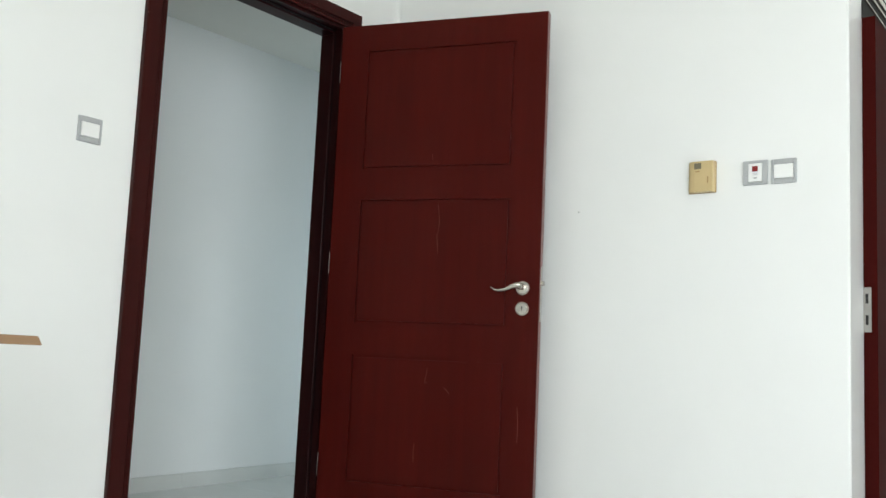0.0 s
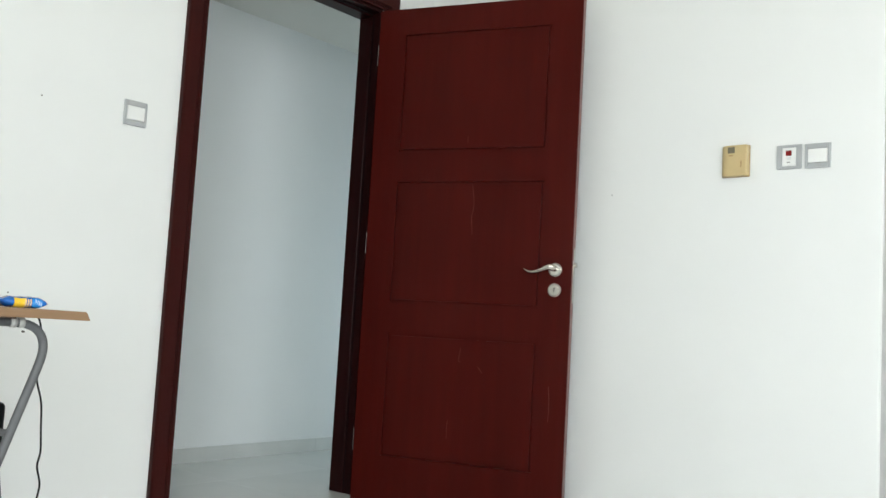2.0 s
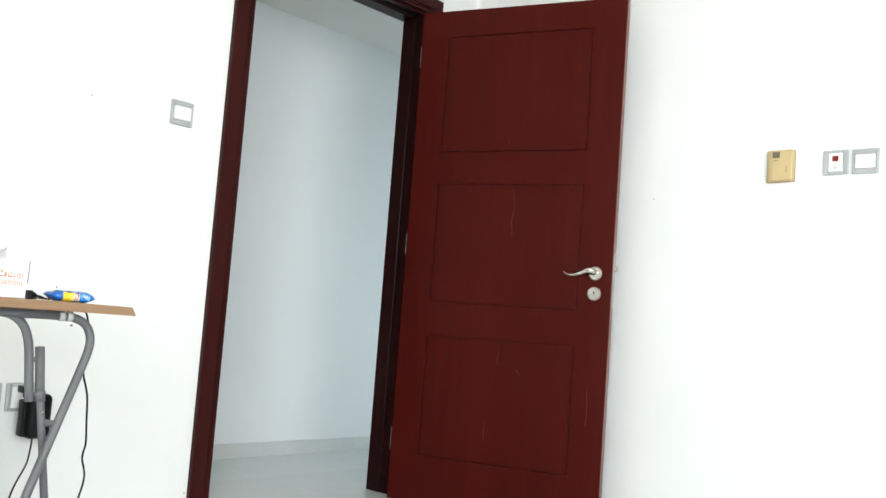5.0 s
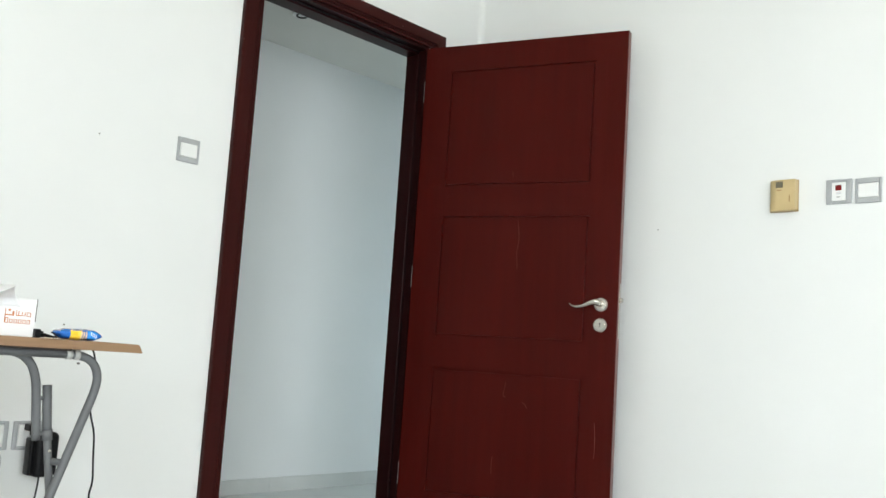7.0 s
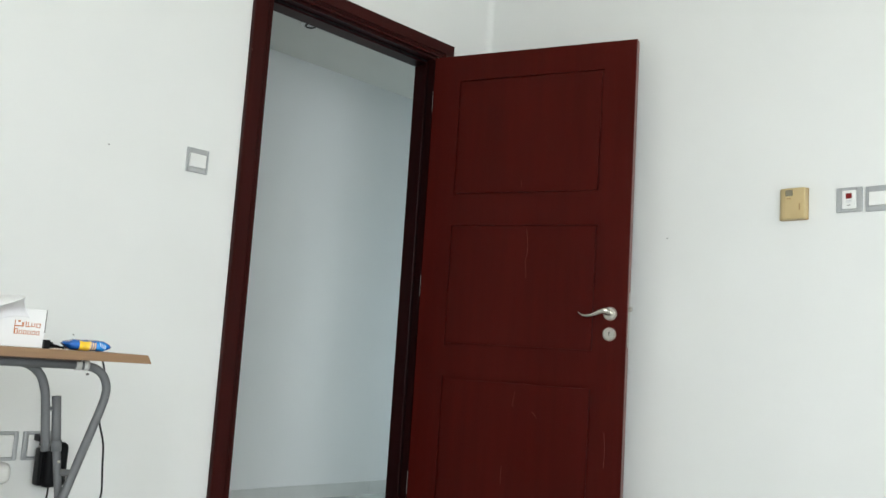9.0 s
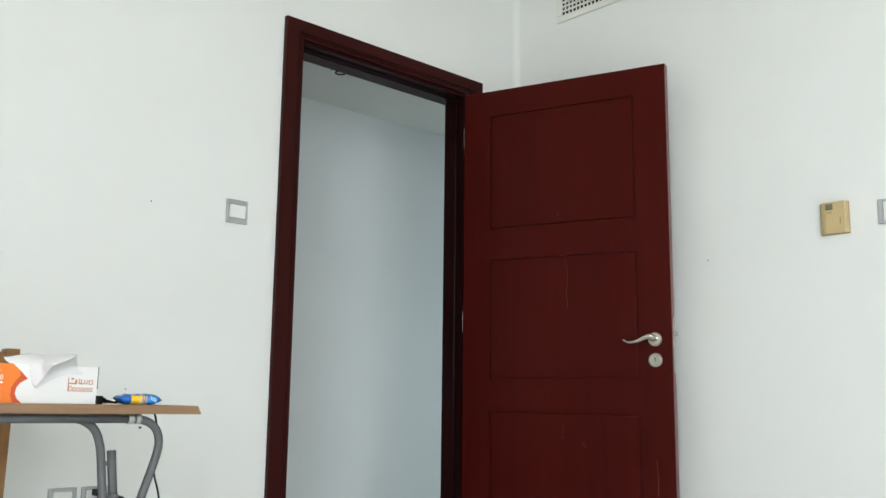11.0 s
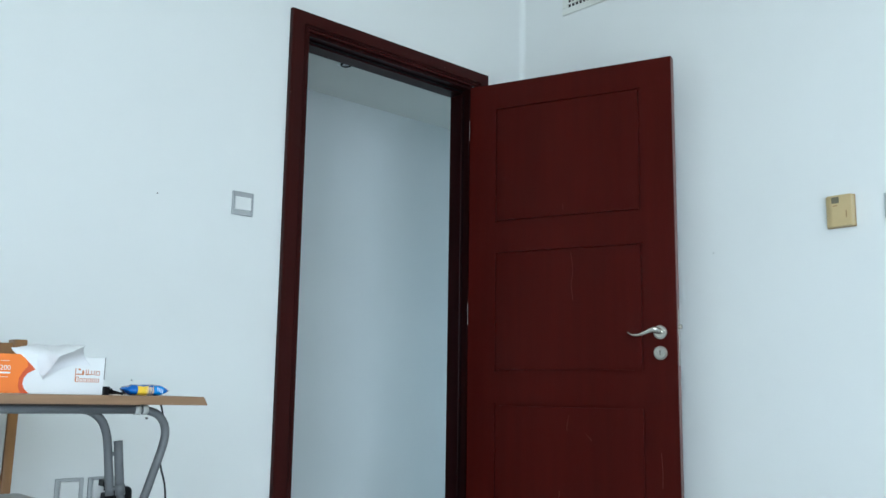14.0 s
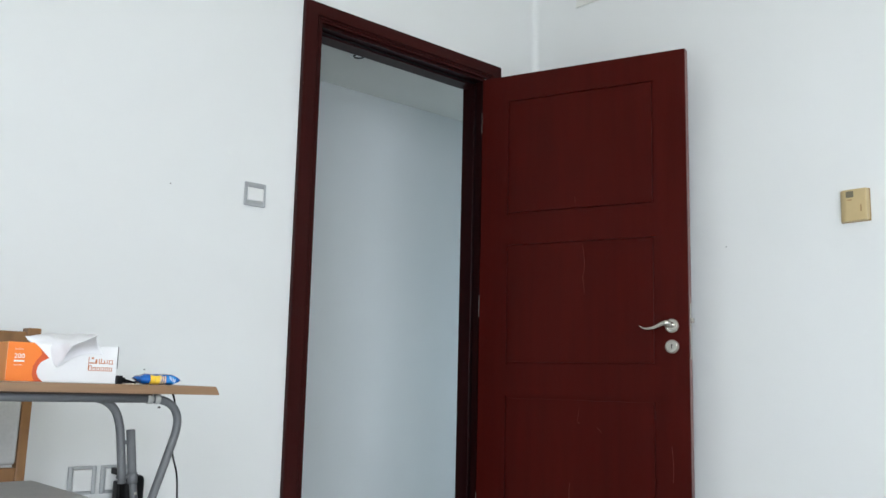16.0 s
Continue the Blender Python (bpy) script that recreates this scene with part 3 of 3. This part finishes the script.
part("rail", rail(), TUBE, table, smooth=True)
part("rail", tube(bmesh.new(), [(TX0 + 0.06, -0.38, 0.698), (TX1 - 0.32, -0.38, 0.698)], TR, 14), TUBE, table, smooth=True)
for s in (1, -1):
    f = lambda x: x if s > 0 else 2 * CX - x
    part("leg", leg_front(s), TUBE, table, "bent grey steel tube leg", True)
    part("leg", leg_back_upper(s), TUBE, table, "bent grey steel tube leg", True)
    lower = part("leg", leg_back_lower(s), TUBE, table, "straight grey steel tube leg", True)
    for z in (0.595, 0.515):
        part("pin", tube(bmesh.new(), [(f(-2.241), -0.717, z), (f(-2.215), -0.717, z)], 0.005, 8), TUBE, lower)
    part("bolt", disc(bmesh.new(), (f(-2.203), -0.729, 0.477), 0.0035, 0.006, n=10), STEEL, lower)
    part("collar", tube(bmesh.new(), [(f(-2.2085), -0.719, 0.524), (f(-2.2062), -0.719, 0.500)], TR * 1.16, 14), TUBE, lower, smooth=True)
    part("pivot", tube(bmesh.new(), [(f(-2.199), -0.712, 0.452), (f(-2.176), -0.752, 0.452)], 0.008, 10), TUBE, lower)
    clip = part("clip", tube(bmesh.new(), [(f(-2.199), -0.75, 0.698), (f(-2.186), -0.75, 0.698)], TR * 1.22, 14), CLEAR_GREY, table, "grey nylon tube clip", True)
    part("clip", tube(bmesh.new(), [(f(-2.180), -0.75, 0.698), (f(-2.168), -0.75, 0.698)], TR * 1.22, 14), CLEAR_GREY, table, "grey nylon tube clip", True)
    part("screw", disc(bmesh.new(), (f(-2.168), -0.752, 0.678), 0.0026, 0.006, n=10), MARK, table, "small dark screw")
for x in (TX0 + 0.08, TX0 + 0.24):
    part("leg", tube(bmesh.new(), [(x, -0.38, 0.69), (x, -0.38, TR * 0.2)], TR, 14), TUBE, table, "straight grey steel tube leg", True)

# ---- things on the table ----
box_ob = thing("tissue_box", pose(0, 0, 0), "orange and white tissue carton with a tissue pulled out", "tissue box")
BX0, BX1, BY0, BY1, BZ0, BZ1 = -2.518, -2.274, -0.742, -0.625, TZ1, TZ1 + 0.086
part("carton", box(BX0, BX1, BY0, BY1, BZ0, BZ1, 0.0012, 1), CARD, box_ob)
front = [(BX0, BZ0 + 0.001), (BX0, BZ1), (-2.464, BZ1), (-2.452, 0.8066), (-2.430, 0.7845), (-2.446, 0.7751), (-2.453, 0.7646), (-2.455, 0.7520), (-2.450, 0.7404), (-2.440, BZ0 + 0.001)]
part("orange_panel", slab(bmesh.new(), front, BY0 - 0.0006, BY0), ORANGE, box_ob, "orange printed panel")
crescent = [(-2.449, 0.8034), (-2.430, 0.7845), (-2.446, 0.7751), (-2.453, 0.7646), (-2.455, 0.7520), (-2.450, 0.7404), (-2.440, BZ0 + 0.001), (-2.458, BZ0 + 0.001), (-2.464, 0.7467), (-2.463, 0.7646), (-2.455, 0.7803), (-2.446, 0.7908)]
part("crescent", slab(bmesh.new(), crescent, BY0 - 0.0012, BY0 - 0.0004), DEEP_ORANGE, box_ob, "deep orange printed curve")
part("end_panel", box(BX0 - 0.0006, BX0, BY0 + 0.001, BY1 - 0.001, BZ0 + 0.001, BZ1), TAN_PRINT, box_ob, "pale orange printed end")
part("edge_line", box(BX1 - 0.0012, BX1 + 0.0006, BY0 - 0.0008, BY0 + 0.0006, BZ0 + 0.035, BZ1), MARK, box_ob)


def lettering(text, size, m, material, parent, name="number"):
    cu = bpy.data.curves.new(name, "FONT")
    cu.body, cu.size, cu.extrude, cu.align_x = text, size, 0.0002, "CENTER"
    tmp = new(name, cu)
    bpy.context.view_layer.update()
    me = bpy.data.meshes.new_from_object(tmp.evaluated_get(bpy.context.evaluated_depsgraph_get()))
    bpy.data.objects.remove(tmp)
    me.materials.clear()
    me.materials.append(material)
    ob = new(name, me)
    ob.parent = parent
    ob.matrix_local = m
    return ob


lettering("200", 0.015, pose(-2.493, BY0 - 0.0012, 0.7814, 90, 0, 0), CARD, box_ob)
part("print_bar", box(-2.504, -2.482, BY0 - 0.0010, BY0 - 0.0004, 0.7735, 0.7772), CARD, box_ob)
part("print_line", box(-2.504, -2.485, BY0 - 0.0010, BY0 - 0.0004, 0.7661, 0.7669), CARD, box_ob)
part("print_line", box(-2.504, -2.485, BY0 - 0.0010, BY0 - 0.0004, 0.8008, 0.8015), CARD, box_ob)
# mark of the maker as plain strokes
bm = bmesh.new()
for x0, x1, z0, z1 in ((-2.342, -2.3405, 0.7604, 0.7898), (-2.342, -2.325, 0.7756, 0.7782), (-2.335, -2.330, 0.7856, 0.7898), (-2.326, -2.322, 0.7756, 0.7856), (-2.318, -2.3165, 0.7756, 0.7877), (-2.313, -2.3115, 0.7756, 0.7877),
                       (-2.318, -2.306, 0.7756, 0.7777), (-2.305, -2.2985, 0.7766, 0.7782), (-2.3055, -2.304, 0.7766, 0.7856), (-2.299, -2.2975, 0.7766, 0.7856), (-2.294, -2.286, 0.7751, 0.7766), (-2.294, -2.286, 0.7835, 0.7851), (-2.2945, -2.293, 0.7751, 0.7851), (-2.287, -2.2855, 0.7751, 0.7851)):
    bx(bm, x0, x1, BY0 - 0.0010, BY0 + 0.0002, z0, z1)
part("maker_mark", bm, LOGO, box_ob, "rust coloured printed mark")
bm = bmesh.new()
for i in range(6):
    x, z0, z1 = -2.3405 + 0.0095 * i, 0.7590, 0.7680 if i else 0.7712
    y0, y1 = BY0 - 0.0010, BY0 + 0.0002
    bx(bm, x, x + 0.0014, y0, y1, z0, z1)
    bx(bm, x + 0.0056, x + 0.0070, y0, y1, z0, z1)
    bx(bm, x + 0.0014, x + 0.0056, y0, y1, z1 - 0.0014, z1)
    bx(bm, x + 0.0014, x + 0.0056, y0, y1, z0, z0 + 0.0014)
part("maker_mark", bm, LOGO, box_ob, "rust coloured printed mark")

# pulled tissue: a soft folded sheet, its tip over the front of the box
random.seed(5)


def sheet(corners, n, bulge, still=1.0, hug=0.0):
    a, b, c, d = [Vector(q) for q in corners]
    face = (b - a).cross(d - a).normalized()
    bm = bmesh.new()
    grid = []
    for i in range(n + 1):
        row = []
        for j in range(n + 1):
            u, v = i / n, j / n
            p = (a * (1 - u) + b * u) * (1 - v) + (d * (1 - u) + c * u) * v
            p = p + face * bulge * math.sin(math.pi * u) * math.sin(math.pi * v)
            if hug:
                p.y = a.y + (p.y - a.y) * v ** hug
                p.z += 0.014 * math.sin(math.pi * u) * (1 - v)
            w = noise.noise_vector(p * 26) * 0.0048 + noise.noise_vector(p * 70) * 0.0014
            w = w * (still + (1 - still) * v)
            row.append(bm.verts.new(p + Vector((w.x, w.y * 0.6, w.z))))
        grid.append(row)
    for i in range(n):
        for j in range(n):
            bm.faces.new((grid[i][j], grid[i + 1][j], grid[i + 1][j + 1], grid[i][j + 1]))
    return bm


def sheet_part(bm):
    ob = part("tissue", bm, TISSUE, box_ob, "thin white tissue, softly folded", True)
    so = ob.modifiers.new("thickness", "SOLIDIFY")
    so.thickness = 0.0006


LT, TIP, MID, PEAK, TOP, PBACK = (-2.474, -0.700, 0.832), (-2.413, -0.7470, 0.765), (-2.402, -0.806, 0.811), (-2.350, -0.820, 0.843), (-2.410, -0.700, 0.842), (-2.350, -0.690, 0.842)
sheet_part(sheet([LT, TIP, MID, TOP], 18, 0.006))
sheet_part(sheet([MID, PEAK, PBACK, TOP], 18, 0.004))
sheet_part(sheet([(-2.413, BY0 - 0.0008, 0.7625), (-2.308, BY0 - 0.0008, 0.796), PEAK, MID], 24, 0.0, 0.0, 2.2))
sheet_part(sheet([LT, PBACK, (-2.345, -0.670, BZ1 - 0.005), (-2.440, -0.670, BZ1 - 0.005)], 18, 0.004))

plug = thing("charger_plug", pose(0, 0, 0), "small black charging plug with a short cable", "cable")
part("plug", box(-2.276, -2.262, -0.752, -0.735, TZ1, TZ1 + 0.020, 0.002, 2), BLACK, plug)
part("prong", box(-2.262, -2.255, -0.748, -0.740, TZ1 + 0.012, TZ1 + 0.016), BLACK, plug)
part("cable", tube(bmesh.new(), smooth_path([(-2.264, -0.743, TZ1 + 0.008), (-2.250, -0.742, TZ1 + 0.009), (-2.235, -0.738, TZ1 + 0.006), (-2.222, -0.730, TZ1 + 0.003)], 5), [0.0045] * 5 + [0.0025] * 11, 8), BLACK, plug, smooth=True)
bm = bmesh.new()
random.seed(11)
for i in range(9):
    c = Vector((random.uniform(-2.258, -2.225), -0.768 + random.uniform(-0.006, 0.006), TZ1 + 0.0012))
    bmesh.ops.create_icosphere(bm, subdivisions=1, radius=random.uniform(0.0012, 0.0022), matrix=Matrix.Translation(c))
crumbs = tagged(link_mesh("crumbs", bm, CRUMB), "pale biscuit crumbs scattered on the tabletop", "crumbs", kind="stuff")

# snack packet: a pillow with pinched ends
pk = thing("snack_packet", pose(-2.183, -0.760, TZ1, 0, 0, -4), "blue and yellow foil snack packet on the table", "snack packet")


def pillow(u0=-1.0, u1=1.0, a0=0.0, a1=2 * math.pi, n=44, m=28, bulge=0.0):
    bm = bmesh.new()
    rings = []
    for i in range(n + 1):
        u = u0 + (u1 - u0) * i / n
        body = max(0.0, min(1.0, (1.0 - abs(u)) / 0.40))
        fin = max(0.0, (abs(u) - 0.80) / 0.20)
        hz = 0.0004 + 0.0118 * body ** 0.92
        hy = 0.026 * (1 - 0.75 * fin)
        row = []
        for k in range(m + 1):
            a = a0 + (a1 - a0) * k / m
            cy, cz = math.cos(a), math.sin(a)
            cy, cz = math.copysign(abs(cy) ** 0.8, cy), math.copysign(abs(cz) ** 0.8, cz)
            w = 0.0022 * noise.noise(Vector((u * 5, cy * 2, cz * 2))) + 0.0012 * noise.noise(Vector((u * 14, cy * 5, cz * 5)))
            lift = 0.0012 + 0.0125 + 0.0012 * math.sin(3 * u) - 0.002 * u
            row.append(bm.verts.new((u * 0.0575, (hy + bulge) * cy + w, max(0.0006, lift + (hz + bulge + w) * cz))))
        rings.append(row)
    for r0, r1 in zip(rings, rings[1:]):
        for k in range(m):
            bm.faces.new((r0[k], r0[k + 1], r1[k + 1], r1[k]))
    bmesh.ops.remove_doubles(bm, verts=bm.verts, dist=1e-6)
    return bm


part("foil", pillow(), BLUE, pk, "crinkled blue foil", True)
part("picture", pillow(u0=-0.42, u1=0.05, a0=radians(140), a1=radians(250), n=16, bulge=0.0005), YELLOW, pk, "yellow print", True)
for k in range(3):
    part("biscuit_print", pillow(u0=-0.02 + 0.10 * k, u1=0.04 + 0.10 * k, a0=radians(150), a1=radians(235), n=4, bulge=0.0007), CREAM_PRINT, pk, smooth=True)
part("pale_field", pillow(u0=0.27, u1=0.66, a0=radians(142), a1=radians(240), n=12, bulge=0.0005), SKY_PRINT, pk, "lighter blue print", True)
for k in range(4):
    part("letter_bar", pillow(u0=0.38 + 0.07 * k, u1=0.415 + 0.07 * k, a0=radians(152 + 8 * k), a1=radians(182 + 8 * k), n=4, bulge=0.0008), PALE_PRINT, pk, smooth=True)

# the table stands a little out of level: its far end is about a centimetre higher, the feet stay down
TILT = 0.010
for ob in table.children_recursive:
    for v in ob.data.vertices:
        v.co.z += TILT * (TX1 - v.co.x) * max(0.0, v.co.z) / TZ0
level = Matrix.Translation((TX1, 0, TZ1)) @ Matrix.Rotation(math.atan(TILT), 4, "Y") @ Matrix.Translation((-TX1, 0, -TZ1))
for ob in (box_ob, plug, pk, crumbs):
    ob.matrix_world = level @ ob.matrix_world

# ---- adapter and cables by the sockets ----
ad = thing("power_adapter", pose(0, 0, 0), "black power adapter plugged into the wall socket", "adapter")
part("body", box(-1.956, -1.884, -0.085, -0.030, 0.312, 0.446, 0.022, 6), BLACK, ad, smooth=True)
part("side_block", box(-1.967, -1.953, -0.070, -0.030, 0.318, 0.428, 0.006, 3), BLACK, ad, smooth=True)
part("plug", box(-1.968, -1.940, -0.055, -0.0115, 0.446, 0.466, 0.004, 2), BLACK, ad)
part("plug_pin", box(-1.950, -1.930, -0.030, -0.0115, 0.430, 0.446, 0.002, 1), BLACK, ad)
part("cable", tube(bmesh.new(), smooth_path([(-1.928, -0.060, 0.316), (-1.931, -0.062, 0.28), (-1.940, -0.065, 0.235), (-1.968, -0.07, 0.18), (-1.985, -0.075, 0.13), (-1.990, -0.08, 0.09), (-1.992, -0.085, 0.05), (-2.00, -0.09, 0.008), (-2.05, -0.10, 0.003), (-2.16, -0.12, 0.003)], 6), 0.0028, 8), BLACK, ad, smooth=True)

cab = thing("charging_cable", pose(0, 0, 0), "thin black cable hanging behind the folding table", "cable")
part("cable", tube(bmesh.new(), smooth_path([(-2.18, -0.42, TZ1 + 0.003), (-2.02, -0.335, TZ1 + 0.003), (-1.955, -0.322, TZ1 - 0.004), (-1.924, -0.322, 0.69), (-1.921, -0.33, 0.62), (-1.923, -0.33, 0.54), (-1.904, -0.33, 0.47), (-1.898, -0.33, 0.40), (-1.893, -0.33, 0.335), (-1.899, -0.33, 0.295),
                                            (-1.887, -0.33, 0.235), (-1.911, -0.33, 0.14), (-1.930, -0.33, 0.075), (-1.948, -0.335, 0.02), (-1.98, -0.36, 0.004), (-2.06, -0.40, 0.003)], 6), 0.0028, 8), BLACK, cab, smooth=True)

# ---- chair ----
chair = thing("dining_chair", pose(0, 0, 0), "teak dining chair with grey upholstered seat and back", "chair")
XR, XL = -2.273, -2.708
for x in (XR, XL):
    s = -1 if x == XR else 1
    x0, x1 = (x - 0.026, x) if x == XR else (x, x + 0.026)
    bm = box(x0, x1, -0.215, -0.180, 0.40, 0.870, 0.004, 2)
    for v in bm.verts:
        v.co.y += 0.05 if v.co.z > 0.6 else -0.04
        v.co.x += 0.006 if v.co.z > 0.6 else -0.030
    part("back_post", bm, CHAIR_WOOD, chair)
    bm = box(x0, x1, -0.215, -0.180, 0.0, 0.40, 0.004, 2)
    for v in bm.verts:
        v.co.y += 0.02 if v.co.z < 0.2 else -0.04
        v.co.x -= 0.030
    part("leg", bm, CHAIR_WOOD, chair)
    part("leg", box(x0 + 0.035 * s, x1 + 0.035 * s, -0.630, -0.595, 0.0, 0.42, 0.004, 2), CHAIR_WOOD, chair)
    part("side_rail", box(x0 + 0.038 * s, x1 + 0.032 * s, -0.595, -0.255, 0.36, 0.42, 0.003, 2), CHAIR_WOOD, chair)
bm = box(XL + 0.020, XR - 0.020, -0.162, -0.132, 0.790, 0.868, 0.006, 2)
part("top_rail", bm, CHAIR_WOOD, chair)
for x0, x1 in ((XR - 0.028, XR + 0.009), (XL - 0.014, XL + 0.022)):
    part("end_block", box(x0, x1, -0.172, -0.122, 0.845, 0.878, 0.004, 2), CHAIR_WOOD, chair)
part("lower_rail", box(XL + 0.004, XR - 0.046, -0.234, -0.212, 0.462, 0.500, 0.004, 2), CHAIR_WOOD, chair)
bm = box(XL + 0.030, XR - 0.028, -0.215, -0.180, 0.507, 0.788, 0.014, 4)
for v in bm.verts:
    v.co.y += 0.034 if v.co.z > 0.6 else -0.020
    v.co.x += 0.002 if v.co.z > 0.6 else -0.020
part("back_pad", bm, FABRIC, chair, "grey upholstered back pad", True)
part("front_rail", box(XL + 0.061, XR - 0.061, -0.625, -0.602, 0.36, 0.42, 0.003, 2), CHAIR_WOOD, chair)
bm = box(XL + 0.002, XR - 0.002, -0.665, -0.262, 0.421, 0.470, 0.022, 5)
for v in bm.verts:
    if v.co.z > 0.45:
        v.co.z += 0.008 * math.sin(math.pi * (v.co.x - XL) / (XR - XL)) * math.sin(math.pi * (v.co.y + 0.665) / 0.403)
part("seat", bm, FABRIC, chair, "grey upholstered seat cushion", True)

# ---- ground outside and floor tiles ----
structure("ground", box(-300, 300, -300, 300, -0.30, -0.20), GROUND, "plain pale ground outside the building", "ground")
floor = structure("floor", box(-4.75, 2.32, SOUTH - 0.15, HALL_N + 0.12, -0.19, -0.0035), GROUT, "pale glossy tiled floor", "floor")
tile_me = None
STEP, GAP = 0.6, 0.0007
for i in range(-8, 4):
    for j in range(-9, 2):
        x0, y0 = i * STEP - 0.02, j * STEP - 0.06
        x1, y1 = x0 + STEP, y0 + STEP
        lim_x0, lim_x1 = (WEST, FAR_E) if y1 <= 0.06 else (-4.0, 2.2)
        lim_y0, lim_y1 = SOUTH, HALL_N
        a0, a1, b0, b1 = max(x0, lim_x0), min(x1, lim_x1), max(y0, lim_y0), min(y1, lim_y1)
        if a1 - a0 < 0.02 or b1 - b0 < 0.02:
            continue
        whole = (a0, a1, b0, b1) == (x0, x1, y0, y1)
        if whole and tile_me:
            ob = new("tile", tile_me)
        else:
            w, d = (a1 - a0 - GAP) / 2, (b1 - b0 - GAP) / 2
            ob = link_mesh("tile", box(-w, w, -d, d, -0.008, 0.0, 0.0003, 1), TILE)
            if whole:
                tile_me = ob.data
        ob.parent = floor
        ob.location = ((a0 + a1) / 2, (b0 + b1) / 2, 0)
